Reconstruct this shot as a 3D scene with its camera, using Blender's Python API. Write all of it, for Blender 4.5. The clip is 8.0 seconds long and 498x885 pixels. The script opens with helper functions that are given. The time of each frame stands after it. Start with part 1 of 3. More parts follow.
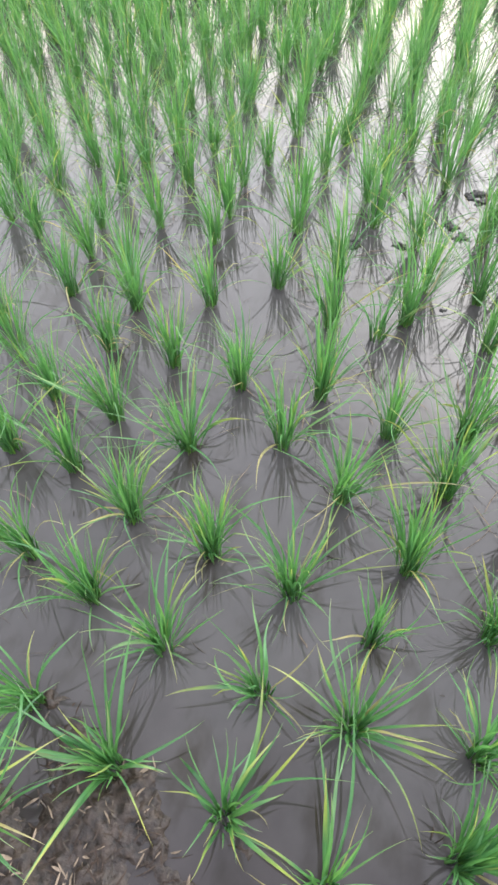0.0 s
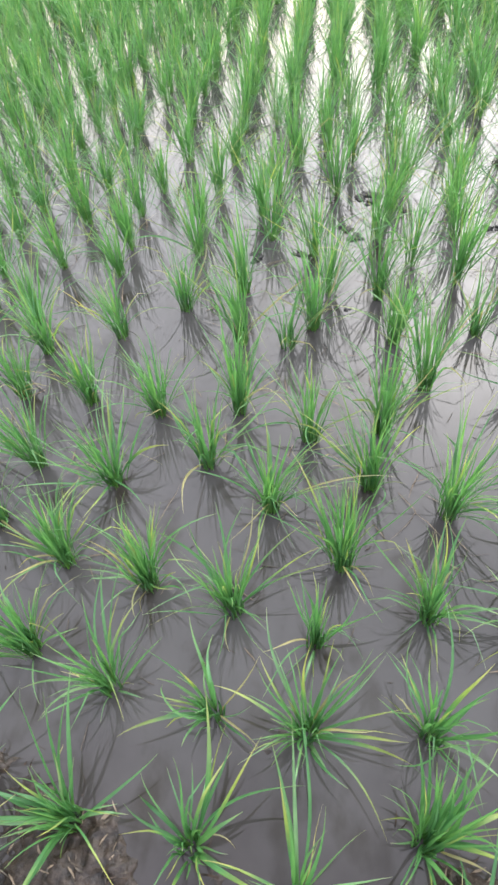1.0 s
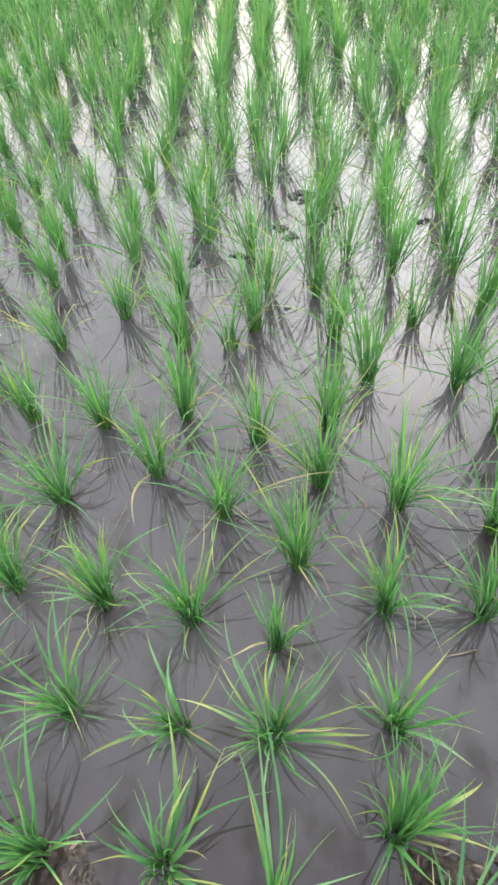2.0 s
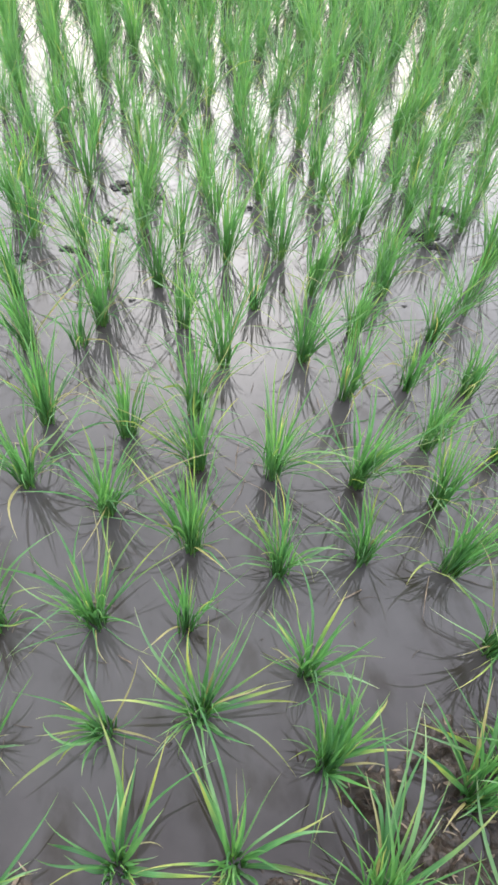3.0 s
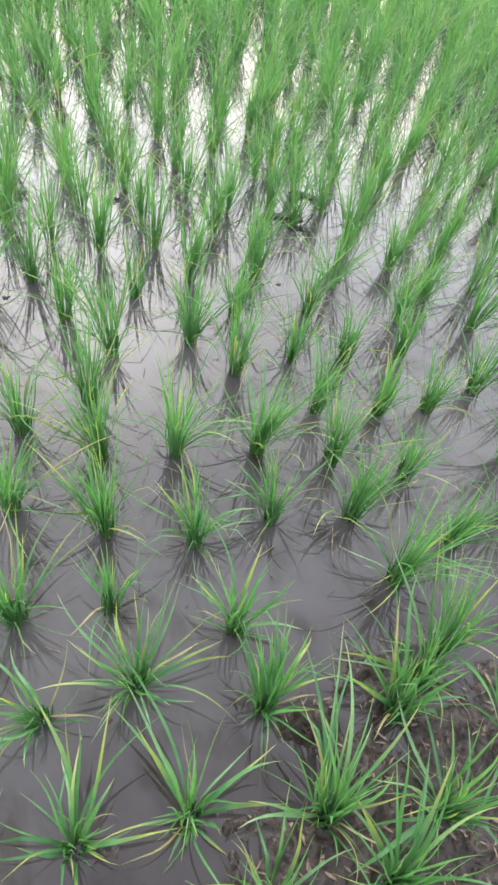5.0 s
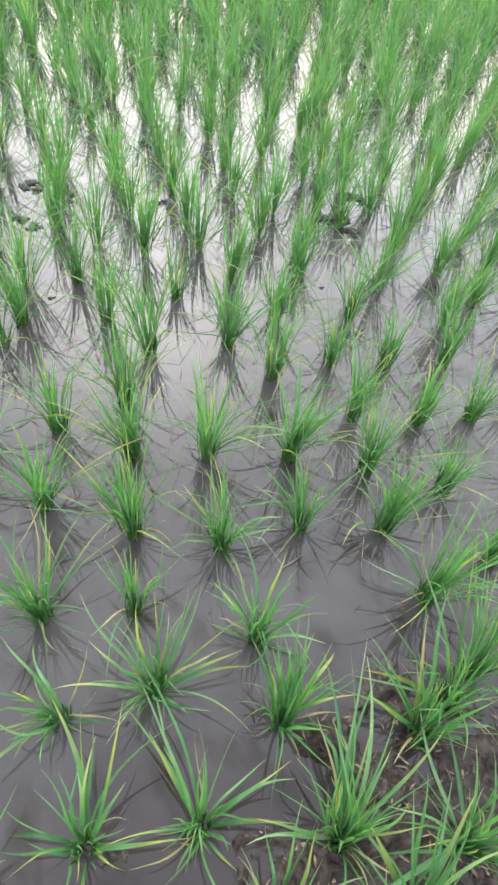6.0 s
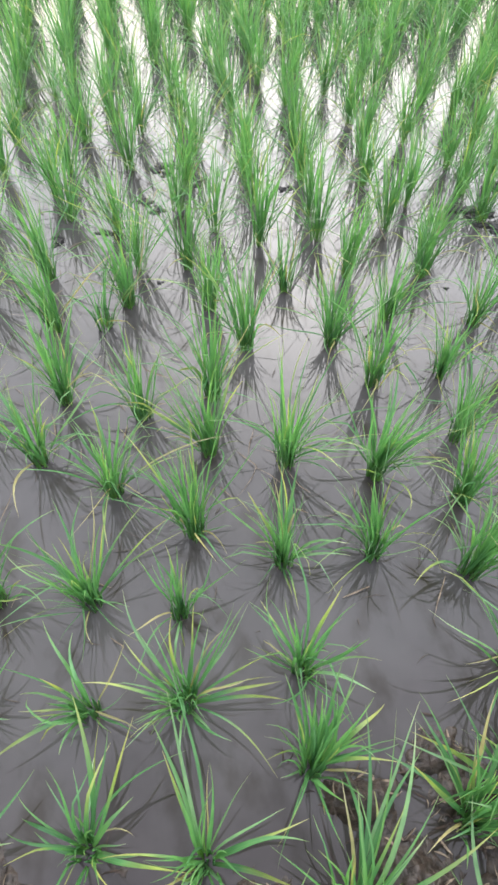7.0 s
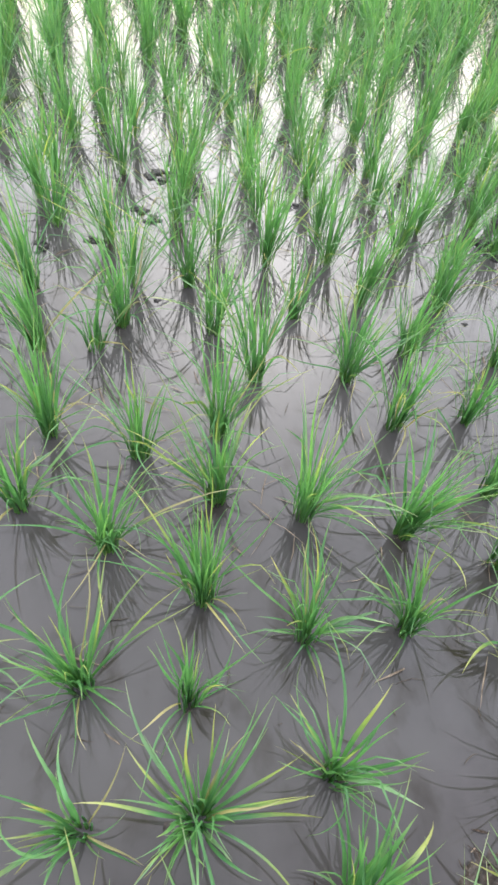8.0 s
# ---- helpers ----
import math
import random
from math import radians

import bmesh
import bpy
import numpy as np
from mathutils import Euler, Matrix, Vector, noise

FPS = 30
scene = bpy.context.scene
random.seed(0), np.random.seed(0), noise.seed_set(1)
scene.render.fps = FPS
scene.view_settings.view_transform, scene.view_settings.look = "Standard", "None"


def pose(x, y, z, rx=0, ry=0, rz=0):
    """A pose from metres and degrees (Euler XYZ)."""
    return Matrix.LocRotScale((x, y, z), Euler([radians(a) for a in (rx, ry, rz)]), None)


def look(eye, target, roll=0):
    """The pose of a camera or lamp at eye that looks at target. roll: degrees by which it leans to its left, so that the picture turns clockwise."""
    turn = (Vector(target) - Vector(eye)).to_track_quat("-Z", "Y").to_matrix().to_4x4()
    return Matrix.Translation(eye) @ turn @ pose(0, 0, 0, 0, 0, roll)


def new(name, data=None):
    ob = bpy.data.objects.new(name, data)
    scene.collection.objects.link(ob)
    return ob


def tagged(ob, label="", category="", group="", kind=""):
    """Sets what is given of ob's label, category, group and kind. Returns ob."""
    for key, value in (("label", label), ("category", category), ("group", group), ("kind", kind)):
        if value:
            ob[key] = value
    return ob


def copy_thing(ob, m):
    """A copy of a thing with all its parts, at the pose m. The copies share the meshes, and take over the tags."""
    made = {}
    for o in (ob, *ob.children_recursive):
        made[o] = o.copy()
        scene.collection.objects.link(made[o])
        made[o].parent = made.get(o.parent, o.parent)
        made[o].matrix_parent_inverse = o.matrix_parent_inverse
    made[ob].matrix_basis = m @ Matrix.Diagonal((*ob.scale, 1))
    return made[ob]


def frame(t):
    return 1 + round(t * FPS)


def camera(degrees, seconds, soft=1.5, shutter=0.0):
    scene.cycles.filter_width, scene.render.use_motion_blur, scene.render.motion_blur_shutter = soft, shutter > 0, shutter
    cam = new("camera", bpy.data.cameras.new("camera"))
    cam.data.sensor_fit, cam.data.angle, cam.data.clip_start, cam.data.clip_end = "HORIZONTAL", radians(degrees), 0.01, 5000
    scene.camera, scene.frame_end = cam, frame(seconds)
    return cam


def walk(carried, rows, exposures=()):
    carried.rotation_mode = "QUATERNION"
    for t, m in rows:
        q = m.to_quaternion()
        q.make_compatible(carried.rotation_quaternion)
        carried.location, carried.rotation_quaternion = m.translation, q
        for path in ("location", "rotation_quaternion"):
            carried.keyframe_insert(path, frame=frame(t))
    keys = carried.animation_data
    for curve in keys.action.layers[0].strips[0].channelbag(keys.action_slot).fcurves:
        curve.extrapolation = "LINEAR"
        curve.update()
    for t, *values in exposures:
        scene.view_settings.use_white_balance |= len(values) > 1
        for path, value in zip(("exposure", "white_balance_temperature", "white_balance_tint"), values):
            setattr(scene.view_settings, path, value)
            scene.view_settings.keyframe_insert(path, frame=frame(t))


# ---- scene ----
cam = camera(47.4, 8.0, soft=2.8)
PATH = [
    (0, (0.430, 0.387, 1.328), (0.057, 1.567, -0.244), -2.3),
    (0.5, (0.451, 0.384, 1.347), (-0.026, 1.619, -0.153), -5.5),
    (1, (0.539, 0.400, 1.338), (0.295, 1.653, -0.202), -6.5),
    (1.2, (0.560, 0.400, 1.343), (0.379, 1.660, -0.200), -6.5),
    (2.3, (0.565, 0.418, 1.332), (0.575, 1.680, -0.220), -4.2),
    (2.5, (0.551, 0.409, 1.337), (0.802, 1.630, -0.227), 0.8),
    (3, (0.450, 0.394, 1.353), (0.922, 1.551, -0.209), 7.0),
    (3.5, (0.401, 0.352, 1.351), (1.000, 1.511, -0.165), 6.5),
    (4, (0.368, 0.343, 1.349), (1.192, 1.383, -0.147), 16.2),
    (4.5, (0.374, 0.329, 1.352), (1.152, 1.390, -0.154), 11.8),
    (4.7, (0.383, 0.319, 1.344), (1.210, 1.320, -0.178), 12.8),
    (5.8, (0.397, 0.325, 1.346), (1.175, 1.378, -0.166), 13.4),
    (6, (0.445, 0.321, 1.346), (1.115, 1.407, -0.194), 9.2),
    (6.5, (0.536, 0.352, 1.326), (0.927, 1.559, -0.220), 3.5),
    (7, (0.607, 0.379, 1.306), (0.845, 1.567, -0.286), 0.1),
    (7.5, (0.627, 0.409, 1.282), (0.755, 1.539, -0.363), -4.0),
    (8, (0.504, 0.593, 1.205), (0.892, 1.781, -0.357), 7.7),
]
walk(cam, [(t, look(eye, target, roll)) for t, eye, target, roll in PATH])

# ---- world, sun and exposure ----
SUN_AZIMUTH, SUN_ELEVATION = radians(16), radians(40)  # clockwise from +y
world = bpy.data.worlds.new("sky")
scene.world = world
world.use_nodes = True
nt = world.node_tree
nt.nodes.clear()
sky = nt.nodes.new("ShaderNodeTexSky")
sky.sky_type, sky.sun_disc = "NISHITA", False
sky.sun_elevation, sky.sun_rotation = SUN_ELEVATION, SUN_AZIMUTH
sky.air_density, sky.dust_density, sky.ozone_density = 1.0, 6.0, 0.6
cloud = nt.nodes.new("ShaderNodeMix")
cloud.data_type, cloud.blend_type = "RGBA", "MIX"
cloud.inputs[0].default_value = 0.76
# a veil of thin cloud, warmer and hazier towards the horizon
way = nt.nodes.new("ShaderNodeTexCoord")
height = nt.nodes.new("ShaderNodeSeparateXYZ")
veil = nt.nodes.new("ShaderNodeValToRGB")
veil.color_ramp.elements[0].position, veil.color_ramp.elements[0].color = 0.10, (0.95, 0.74, 0.52, 1)
veil.color_ramp.elements[1].position, veil.color_ramp.elements[1].color = 1.0, (0.27, 0.30, 0.39, 1)
for high, shade in ((0.22, (0.92, 0.76, 0.60, 1)), (0.32, (0.80, 0.76, 0.72, 1)), (0.44, (0.80, 0.83, 0.94, 1)), (0.66, (0.82, 0.85, 0.98, 1)), (0.82, (0.54, 0.57, 0.72, 1))):
    veil.color_ramp.elements.new(high).color = shade
bright = nt.nodes.new("ShaderNodeMix")
bright.data_type, bright.blend_type = "RGBA", "MULTIPLY"
bright.inputs[0].default_value, bright.inputs[7].default_value = 1.0, (11.0, 11.0, 11.0, 1)
nt.links.new(way.outputs["Generated"], height.inputs[0])
nt.links.new(height.outputs["Z"], veil.inputs[0])
nt.links.new(veil.outputs[0], bright.inputs[6])
# the veil grows brighter towards +x and a little towards +y
towards = nt.nodes.new("ShaderNodeVectorMath")
towards.operation = "DOT_PRODUCT"
towards.inputs[1].default_value = (0.9, 0.3, 0.0)
glow = nt.nodes.new("ShaderNodeMath")
glow.operation = "MULTIPLY_ADD"
glow.inputs[1].default_value, glow.inputs[2].default_value = 0.42, 0.97
lit = nt.nodes.new("ShaderNodeMix")
lit.data_type, lit.blend_type = "RGBA", "MULTIPLY"
lit.inputs[0].default_value = 1.0
nt.links.new(way.outputs["Generated"], towards.inputs[0])
nt.links.new(towards.outputs["Value"], glow.inputs[0])
nt.links.new(bright.outputs[2], lit.inputs[6])
nt.links.new(glow.outputs[0], lit.inputs[7])
nt.links.new(lit.outputs[2], cloud.inputs[7])
back = nt.nodes.new("ShaderNodeBackground")
back.inputs["Strength"].default_value = 0.13
sky_out = nt.nodes.new("ShaderNodeOutputWorld")
pale = nt.nodes.new("ShaderNodeHueSaturation")
pale.inputs["Saturation"].default_value, pale.inputs["Value"].default_value = 0.3, 1.15
nt.links.new(sky.outputs[0], pale.inputs["Color"])
nt.links.new(pale.outputs[0], cloud.inputs[6])
nt.links.new(cloud.outputs[2], back.inputs["Color"])
nt.links.new(back.outputs[0], sky_out.inputs["Surface"])
sun_data = bpy.data.lights.new("sun", "SUN")
sun_data.energy, sun_data.angle, sun_data.color = 0.9, radians(120), (1.0, 0.95, 0.88)
sun = new("sun", sun_data)
sun.matrix_world = look((0, 0, 30), Vector((0, 0, 30)) - 10 * Vector((
    math.sin(SUN_AZIMUTH) * math.cos(SUN_ELEVATION), math.cos(SUN_AZIMUTH) * math.cos(SUN_ELEVATION), math.sin(SUN_ELEVATION))))
scene.view_settings.exposure = 1.93


# ---- materials ----
def material(name):
    m = bpy.data.materials.new(name)
    m.use_nodes = True
    t = m.node_tree
    t.nodes.clear()
    return m, t, t.nodes.new("ShaderNodeOutputMaterial")


def node(t, kind, **values):
    n = t.nodes.new(kind)
    for key, value in values.items():
        n.inputs[key.replace("_", " ")].default_value = value
    return n


def noise_at(t, scale, detail=4.0, where="Object", stretch=None):
    co = t.nodes.new("ShaderNodeTexCoord")
    n = node(t, "ShaderNodeTexNoise", Scale=scale, Detail=detail)
    if stretch:
        m = t.nodes.new("ShaderNodeMapping")
        m.inputs["Scale"].default_value = stretch
        t.links.new(co.outputs[where], m.inputs["Vector"])
        t.links.new(m.outputs[0], n.inputs["Vector"])
    else:
        t.links.new(co.outputs[where], n.inputs["Vector"])
    return n


def ramp(t, source, stops):
    r = t.nodes.new("ShaderNodeValToRGB")
    while len(r.color_ramp.elements) < len(stops):
        r.color_ramp.elements.new(0.5)
    for e, (at, colour) in zip(r.color_ramp.elements, stops):
        e.position, e.color = at, (*colour, 1)
    t.links.new(source, r.inputs[0])
    return r


def mixed(t, factor, a, b, blend="MIX"):
    m = t.nodes.new("ShaderNodeMix")
    m.data_type, m.blend_type = "RGBA", blend
    for source, at in ((factor, 0), (a, 6), (b, 7)):
        if isinstance(source, (int, float)):
            m.inputs[at].default_value = source
        elif isinstance(source, tuple):
            m.inputs[at].default_value = (*source, 1)
        else:
            t.links.new(source, m.inputs[at])
    return m.outputs[2]


FOOT, GREEN, DRY = (0.108, 0.245, 0.042), (0.075, 0.216, 0.078), (0.18, 0.28, 0.115)


def leaf_material(name, base, mid, tip, random_of="object", vary=1.0, turn=(0.22, 0.8)):
    """A rice blade: paler sheath at the foot, green along, dry at the very tip; u runs across, v along."""
    m, t, out = material(name)
    uv = t.nodes.new("ShaderNodeUVMap")
    split = t.nodes.new("ShaderNodeSeparateXYZ")
    t.links.new(uv.outputs[0], split.inputs[0])
    along = ramp(t, split.outputs["Y"], [(0.0, base), (turn[0], mid if turn[0] < 0.3 else GREEN), (turn[1], mid), (1.0, tip)])
    if random_of == "object":
        chance = t.nodes.new("ShaderNodeObjectInfo").outputs["Random"]
    else:
        chance = t.nodes.new("ShaderNodeNewGeometry").outputs["Random Per Island"]
    tone = ramp(t, chance, [(0.0, (0.70, 0.77, 0.83)), (0.4, (0.96, 1.0, 1.0)), (0.8, (0.99 + 0.12 * vary, 1.11, 1.10)), (1.0, (1.0 + 0.4 * vary, 1.0 + 0.2 * vary, 1.02))])
    colour = mixed(t, 1.0, along.outputs[0], tone.outputs[0], "MULTIPLY")
    # some leaves yellow from the tip downwards
    lot = t.nodes.new("ShaderNodeMath")
    lot.operation = "MULTIPLY"
    lot.inputs[1].default_value = 13.7
    t.links.new(chance, lot.inputs[0])
    part_of = t.nodes.new("ShaderNodeMath")
    part_of.operation = "FRACT"
    t.links.new(lot.outputs[0], part_of.inputs[0])
    aged = ramp(t, part_of.outputs[0], [(0.90, (0, 0, 0)), (0.99, (1, 1, 1))])
    upper = ramp(t, split.outputs["Y"], [(0.5, (0, 0, 0)), (0.95, (1, 1, 1))])
    yellow = mixed(t, 1.0, aged.outputs[0], upper.outputs[0], "MULTIPLY")
    colour = mixed(t, yellow, colour, (0.34, 0.36, 0.11))
    blotch = noise_at(t, 26.0, 3.0)
    spots = ramp(t, blotch.outputs["Fac"], [(0.35, (0.82, 0.86, 0.85)), (0.65, (1.12, 1.1, 1.0))])
    colour = mixed(t, 1.0, colour, spots.outputs[0], "MULTIPLY")
    # a pale midrib and fine veins along the blade
    wave = t.nodes.new("ShaderNodeMath")
    wave.operation = "PINGPONG"
    wave.inputs[1].default_value = 0.5
    t.links.new(split.outputs["X"], wave.inputs[0])
    rib = ramp(t, wave.outputs[0], [(0.40, (0, 0, 0)), (0.49, (1, 1, 1))])
    colour = mixed(t, rib.outputs[0], colour, mixed(t, 0.14, colour, (0.35, 0.5, 0.22)))
    p = node(t, "ShaderNodeBsdfPrincipled", Roughness=0.44)
    p.inputs["Specular IOR Level"].default_value = 0.55
    t.links.new(colour, p.inputs["Base Color"])
    tr = t.nodes.new("ShaderNodeBsdfTranslucent")
    bright = mixed(t, 1.0, colour, (1.15, 1.12, 0.75), "MULTIPLY")
    t.links.new(bright, tr.inputs["Color"])
    mix = node(t, "ShaderNodeMixShader", Fac=0.5)
    t.links.new(p.outputs[0], mix.inputs[1])
    t.links.new(tr.outputs[0], mix.inputs[2])
    veins = node(t, "ShaderNodeTexWave", Scale=2.2)
    t.links.new(uv.outputs[0], veins.inputs["Vector"])
    bump = node(t, "ShaderNodeBump", Strength=0.15, Distance=0.0004)
    t.links.new(veins.outputs["Fac"], bump.inputs["Height"])
    t.links.new(bump.outputs[0], p.inputs["Normal"])
    t.links.new(mix.outputs[0], out.inputs["Surface"])
    return m


GREEN_LEAF = leaf_material("green rice leaf", FOOT, GREEN, DRY)
YELLOW_LEAF = leaf_material("yellowing rice leaf", (0.085, 0.22, 0.055), (0.26, 0.32, 0.075), (0.40, 0.37, 0.17), vary=0.2, turn=(0.42, 0.72))
PALE_LEAF = leaf_material("pale rice leaf", (0.08, 0.23, 0.07), (0.15, 0.29, 0.125), (0.38, 0.40, 0.24), vary=0.3)
DRY_LEAF = leaf_material("dry straw leaf", (0.20, 0.20, 0.08), (0.36, 0.31, 0.15), (0.46, 0.40, 0.24), vary=0.0)
GREEN_FIELD = leaf_material("green rice leaves", FOOT, (0.075, 0.210, 0.072), (0.15, 0.27, 0.10), "island")


def make_water():
    m, t, out = material("muddy paddy water")
    big = noise_at(t, 1.3, 3.0)
    tint = ramp(t, big.outputs["Fac"], [(0.3, (0.038, 0.0360, 0.0350)), (0.7, (0.052, 0.0494, 0.0478))])
    place = t.nodes.new("ShaderNodeTexCoord")
    split = t.nodes.new("ShaderNodeSeparateXYZ")
    t.links.new(place.outputs["Object"], split.inputs[0])
    patch = noise_at(t, 6.0, 4.0)
    edge = t.nodes.new("ShaderNodeMath")
    edge.operation = "MULTIPLY_ADD"
    edge.inputs[1].default_value = 0.5
    t.links.new(patch.outputs["Fac"], edge.inputs[0])
    t.links.new(split.outputs["Y"], edge.inputs[2])
    # mud by the bank; spread wider, it paints in the near water's dimmer reflection
    shallow = ramp(t, edge.outputs[0], [(0.62, (1, 1, 1)), (1.30, (0, 0, 0))])
    mud = mixed(t, patch.outputs["Fac"], (0.0145, 0.0122, 0.0122), (0.037, 0.0318, 0.0320))
    colour = mixed(t, shallow.outputs[0], tint.outputs[0], mud)
    # clouds of stirred silt and sunken litter
    silt = noise_at(t, 11.0, 5.0, stretch=(1.0, 0.6, 1.0))
    stain = ramp(t, silt.outputs["Fac"], [(0.30, (0.50, 0.46, 0.38)), (0.46, (1, 1, 1)), (0.72, (1.14, 1.13, 1.15))])
    colour = mixed(t, 1.0, colour, stain.outputs[0], "MULTIPLY")
    p = node(t, "ShaderNodeBsdfPrincipled", Roughness=0.008, IOR=1.333)
    t.links.new(colour, p.inputs["Base Color"])
    ripple = noise_at(t, 9.0, 2.0)
    bump = node(t, "ShaderNodeBump", Strength=0.035, Distance=0.01)
    t.links.new(ripple.outputs["Fac"], bump.inputs["Height"])
    t.links.new(bump.outputs[0], p.inputs["Normal"])
    t.links.new(p.outputs[0], out.inputs["Surface"])
    return m


def make_soil(name, dark, light, rough=0.75):
    m, t, out = material(name)
    grain = noise_at(t, 60.0, 6.0)
    big = noise_at(t, 7.0, 3.0)
    a = ramp(t, grain.outputs["Fac"], [(0.32, dark), (0.68, light)])
    colour = mixed(t, big.outputs["Fac"], a.outputs[0], mixed(t, 1.0, a.outputs[0], (0.6, 0.6, 0.62), "MULTIPLY"))
    p = node(t, "ShaderNodeBsdfPrincipled", Roughness=rough)
    p.inputs["Specular IOR Level"].default_value = 0.3
    t.links.new(colour, p.inputs["Base Color"])
    bump = node(t, "ShaderNodeBump", Strength=0.8, Distance=0.01)
    t.links.new(grain.outputs["Fac"], bump.inputs["Height"])
    t.links.new(bump.outputs[0], p.inputs["Normal"])
    t.links.new(p.outputs[0], out.inputs["Surface"])
    return m


WATER = make_water()
SOIL = make_soil("dark wet soil", (0.009, 0.0064, 0.0048), (0.047, 0.0335, 0.0245), 0.42)
CLOD = make_soil("wet grey mud", (0.006, 0.006, 0.006), (0.026, 0.024, 0.024), 0.6)
FAR_LAND = make_soil("far green field", (0.03, 0.075, 0.018), (0.05, 0.11, 0.026))


# ---- helpers for meshes ----
def mesh_object(name, verts, faces, mat, parent=None, label="", uvs=None, smooth=True):
    me = bpy.data.meshes.new(name)
    me.from_pydata([tuple(v) for v in verts], [], [tuple(f) for f in faces])
    if uvs is not None:
        layer = me.uv_layers.new(name="UVMap")
        loops = np.empty(len(me.loops), int)
        me.loops.foreach_get("vertex_index", loops)
        layer.data.foreach_set("uv", np.asarray(uvs, float)[loops].ravel())
    if smooth:
        me.polygons.foreach_set("use_smooth", [True] * len(me.polygons))
    me.materials.append(mat)
    ob = new(name, me)
    if parent:
        ob.parent = parent
    if label:
        tagged(ob, label)
    return ob


def blades(rng, base, azimuth, lean, bend, length, width, sway, segments=8, across=3, power=2.2, kinked=0.16, sheath=0.8):
    """Rice blades as folded, tapering strips: vertices, faces and uvs. All arguments but the last are arrays, one entry a blade."""
    n = len(azimuth)
    s = np.linspace(0, 1, segments + 1)
    mid = (s[1:] + s[:-1]) / 2
    # the blade leaves its sheath upright and turns outwards above it
    theta = (lean[:, None] + bend[:, None] * mid[None] ** power) * np.clip(1 - sheath + mid / 0.3, 0, 1)[None]
    az = azimuth[:, None] + sway[:, None] * mid[None]
    # some blades are snapped over near the tip, and none is quite straight
    snap = np.where(rng.random(n) < kinked, rng.uniform(0.5, 1.5, n), 0.0)
    where = rng.uniform(0.5, 0.85, n)
    theta = np.minimum(theta + snap[:, None] * (mid[None] > where[:, None]), np.maximum(theta, 2.5))
    theta = theta + rng.uniform(0.0, 0.09, n)[:, None] * np.sin(7 * mid[None] + rng.uniform(0, 6.28, n)[:, None])
    az = az + (rng.uniform(0.0, 0.12, n) / np.maximum(np.sin(np.abs(lean) + 0.15), 0.2))[:, None] * np.sin(6 * mid[None] + rng.uniform(0, 6.28, n)[:, None])
    step = length[:, None] / segments
    d = np.stack([np.sin(theta) * np.sin(az), np.sin(theta) * np.cos(az), np.cos(theta)], -1) * step[..., None]
    centre = np.concatenate([np.zeros((n, 1, 3)), np.cumsum(d, 1)], 1) + base[:, None]
    tangent = np.concatenate([d, d[:, -1:]], 1)
    tangent /= np.linalg.norm(tangent, axis=-1, keepdims=True)
    azs = np.concatenate([az, az[:, -1:]], 1)
    side = np.stack([np.cos(azs), -np.sin(azs), 0 * azs], -1)
    up = np.cross(side, tangent)
    twist = (rng.uniform(-1.0, 1.0, n)[:, None] * (0.3 + s[None]))[..., None]
    side, up = side * np.cos(twist) + up * np.sin(twist), up * np.cos(twist) - side * np.sin(twist)
    shape = np.clip(0.32 + 1.7 * s, 0, 1) * np.clip(1 - np.clip((s - 0.42) / 0.58, 0, 1) ** 1.7, 0.04, 1)
    half = 0.5 * width[:, None] * shape[None]
    half = half[..., None]
    if across == 3:
        fold = 0.34 * half
        strip = np.stack([centre - side * half + up * fold, centre, centre + side * half + up * fold], 2)
        us = np.array([0.0, 0.5, 1.0])
    else:
        strip = np.stack([centre - side * half, centre + side * half], 2)
        us = np.array([0.0, 1.0])
    verts = strip.reshape(-1, 3)
    uv = np.stack(np.broadcast_arrays(us[None, None, :], s[None, :, None]), -1)
    uv = np.broadcast_to(uv, (n, segments + 1, across, 2)).reshape(-1, 2)
    i, j, k = np.meshgrid(np.arange(n), np.arange(segments), np.arange(across - 1), indexing="ij")
    a = (i * (segments + 1) + j) * across + k
    faces = np.stack([a, a + 1, a + across + 1, a + across], -1).reshape(-1, 4)
    return verts, faces, uv


def tuft(rng, count, height, spread, tilt=(0.0, 0.0), foot=0.030):
    """Random blades of one hill of rice: base, azimuth, lean, bend, length, width and sway."""
    azimuth = rng.uniform(0, 2 * math.pi, count)
    kind = rng.random(count)
    lean = np.abs(rng.normal(0.0, 0.21, count)) * spread + 0.02
    bend = np.where(kind < 0.6, rng.uniform(0.02, 0.4, count), rng.uniform(0.3, 1.25, count)) * (0.5 + 0.5 * spread)
    lean = np.where(kind > 0.86, lean + 0.4 * spread, lean)
    length = height * np.where(rng.random(count) < 0.7, rng.uniform(0.78, 1.12, count), rng.uniform(0.42, 0.8, count))
    width = rng.uniform(0.0038, 0.0072, count)
    radius = foot * rng.random(count)
    base = np.stack([radius * np.sin(azimuth), radius * np.cos(azimuth), np.full(count, -0.012)], -1)
    # the whole hill leans a little one way
    ax, ay = np.sin(azimuth) * lean + tilt[0], np.cos(azimuth) * lean + tilt[1]
    azimuth, lean = np.arctan2(ax, ay), np.hypot(ax, ay)
    sway = rng.normal(0, 0.6, count)
    return base, azimuth, lean, bend, length, width, sway


# ---- ground, water and bund ----
def step(x, a, b):
    s = np.clip((x - a) / (b - a), 0, 1)
    return s * s * (3 - 2 * s)


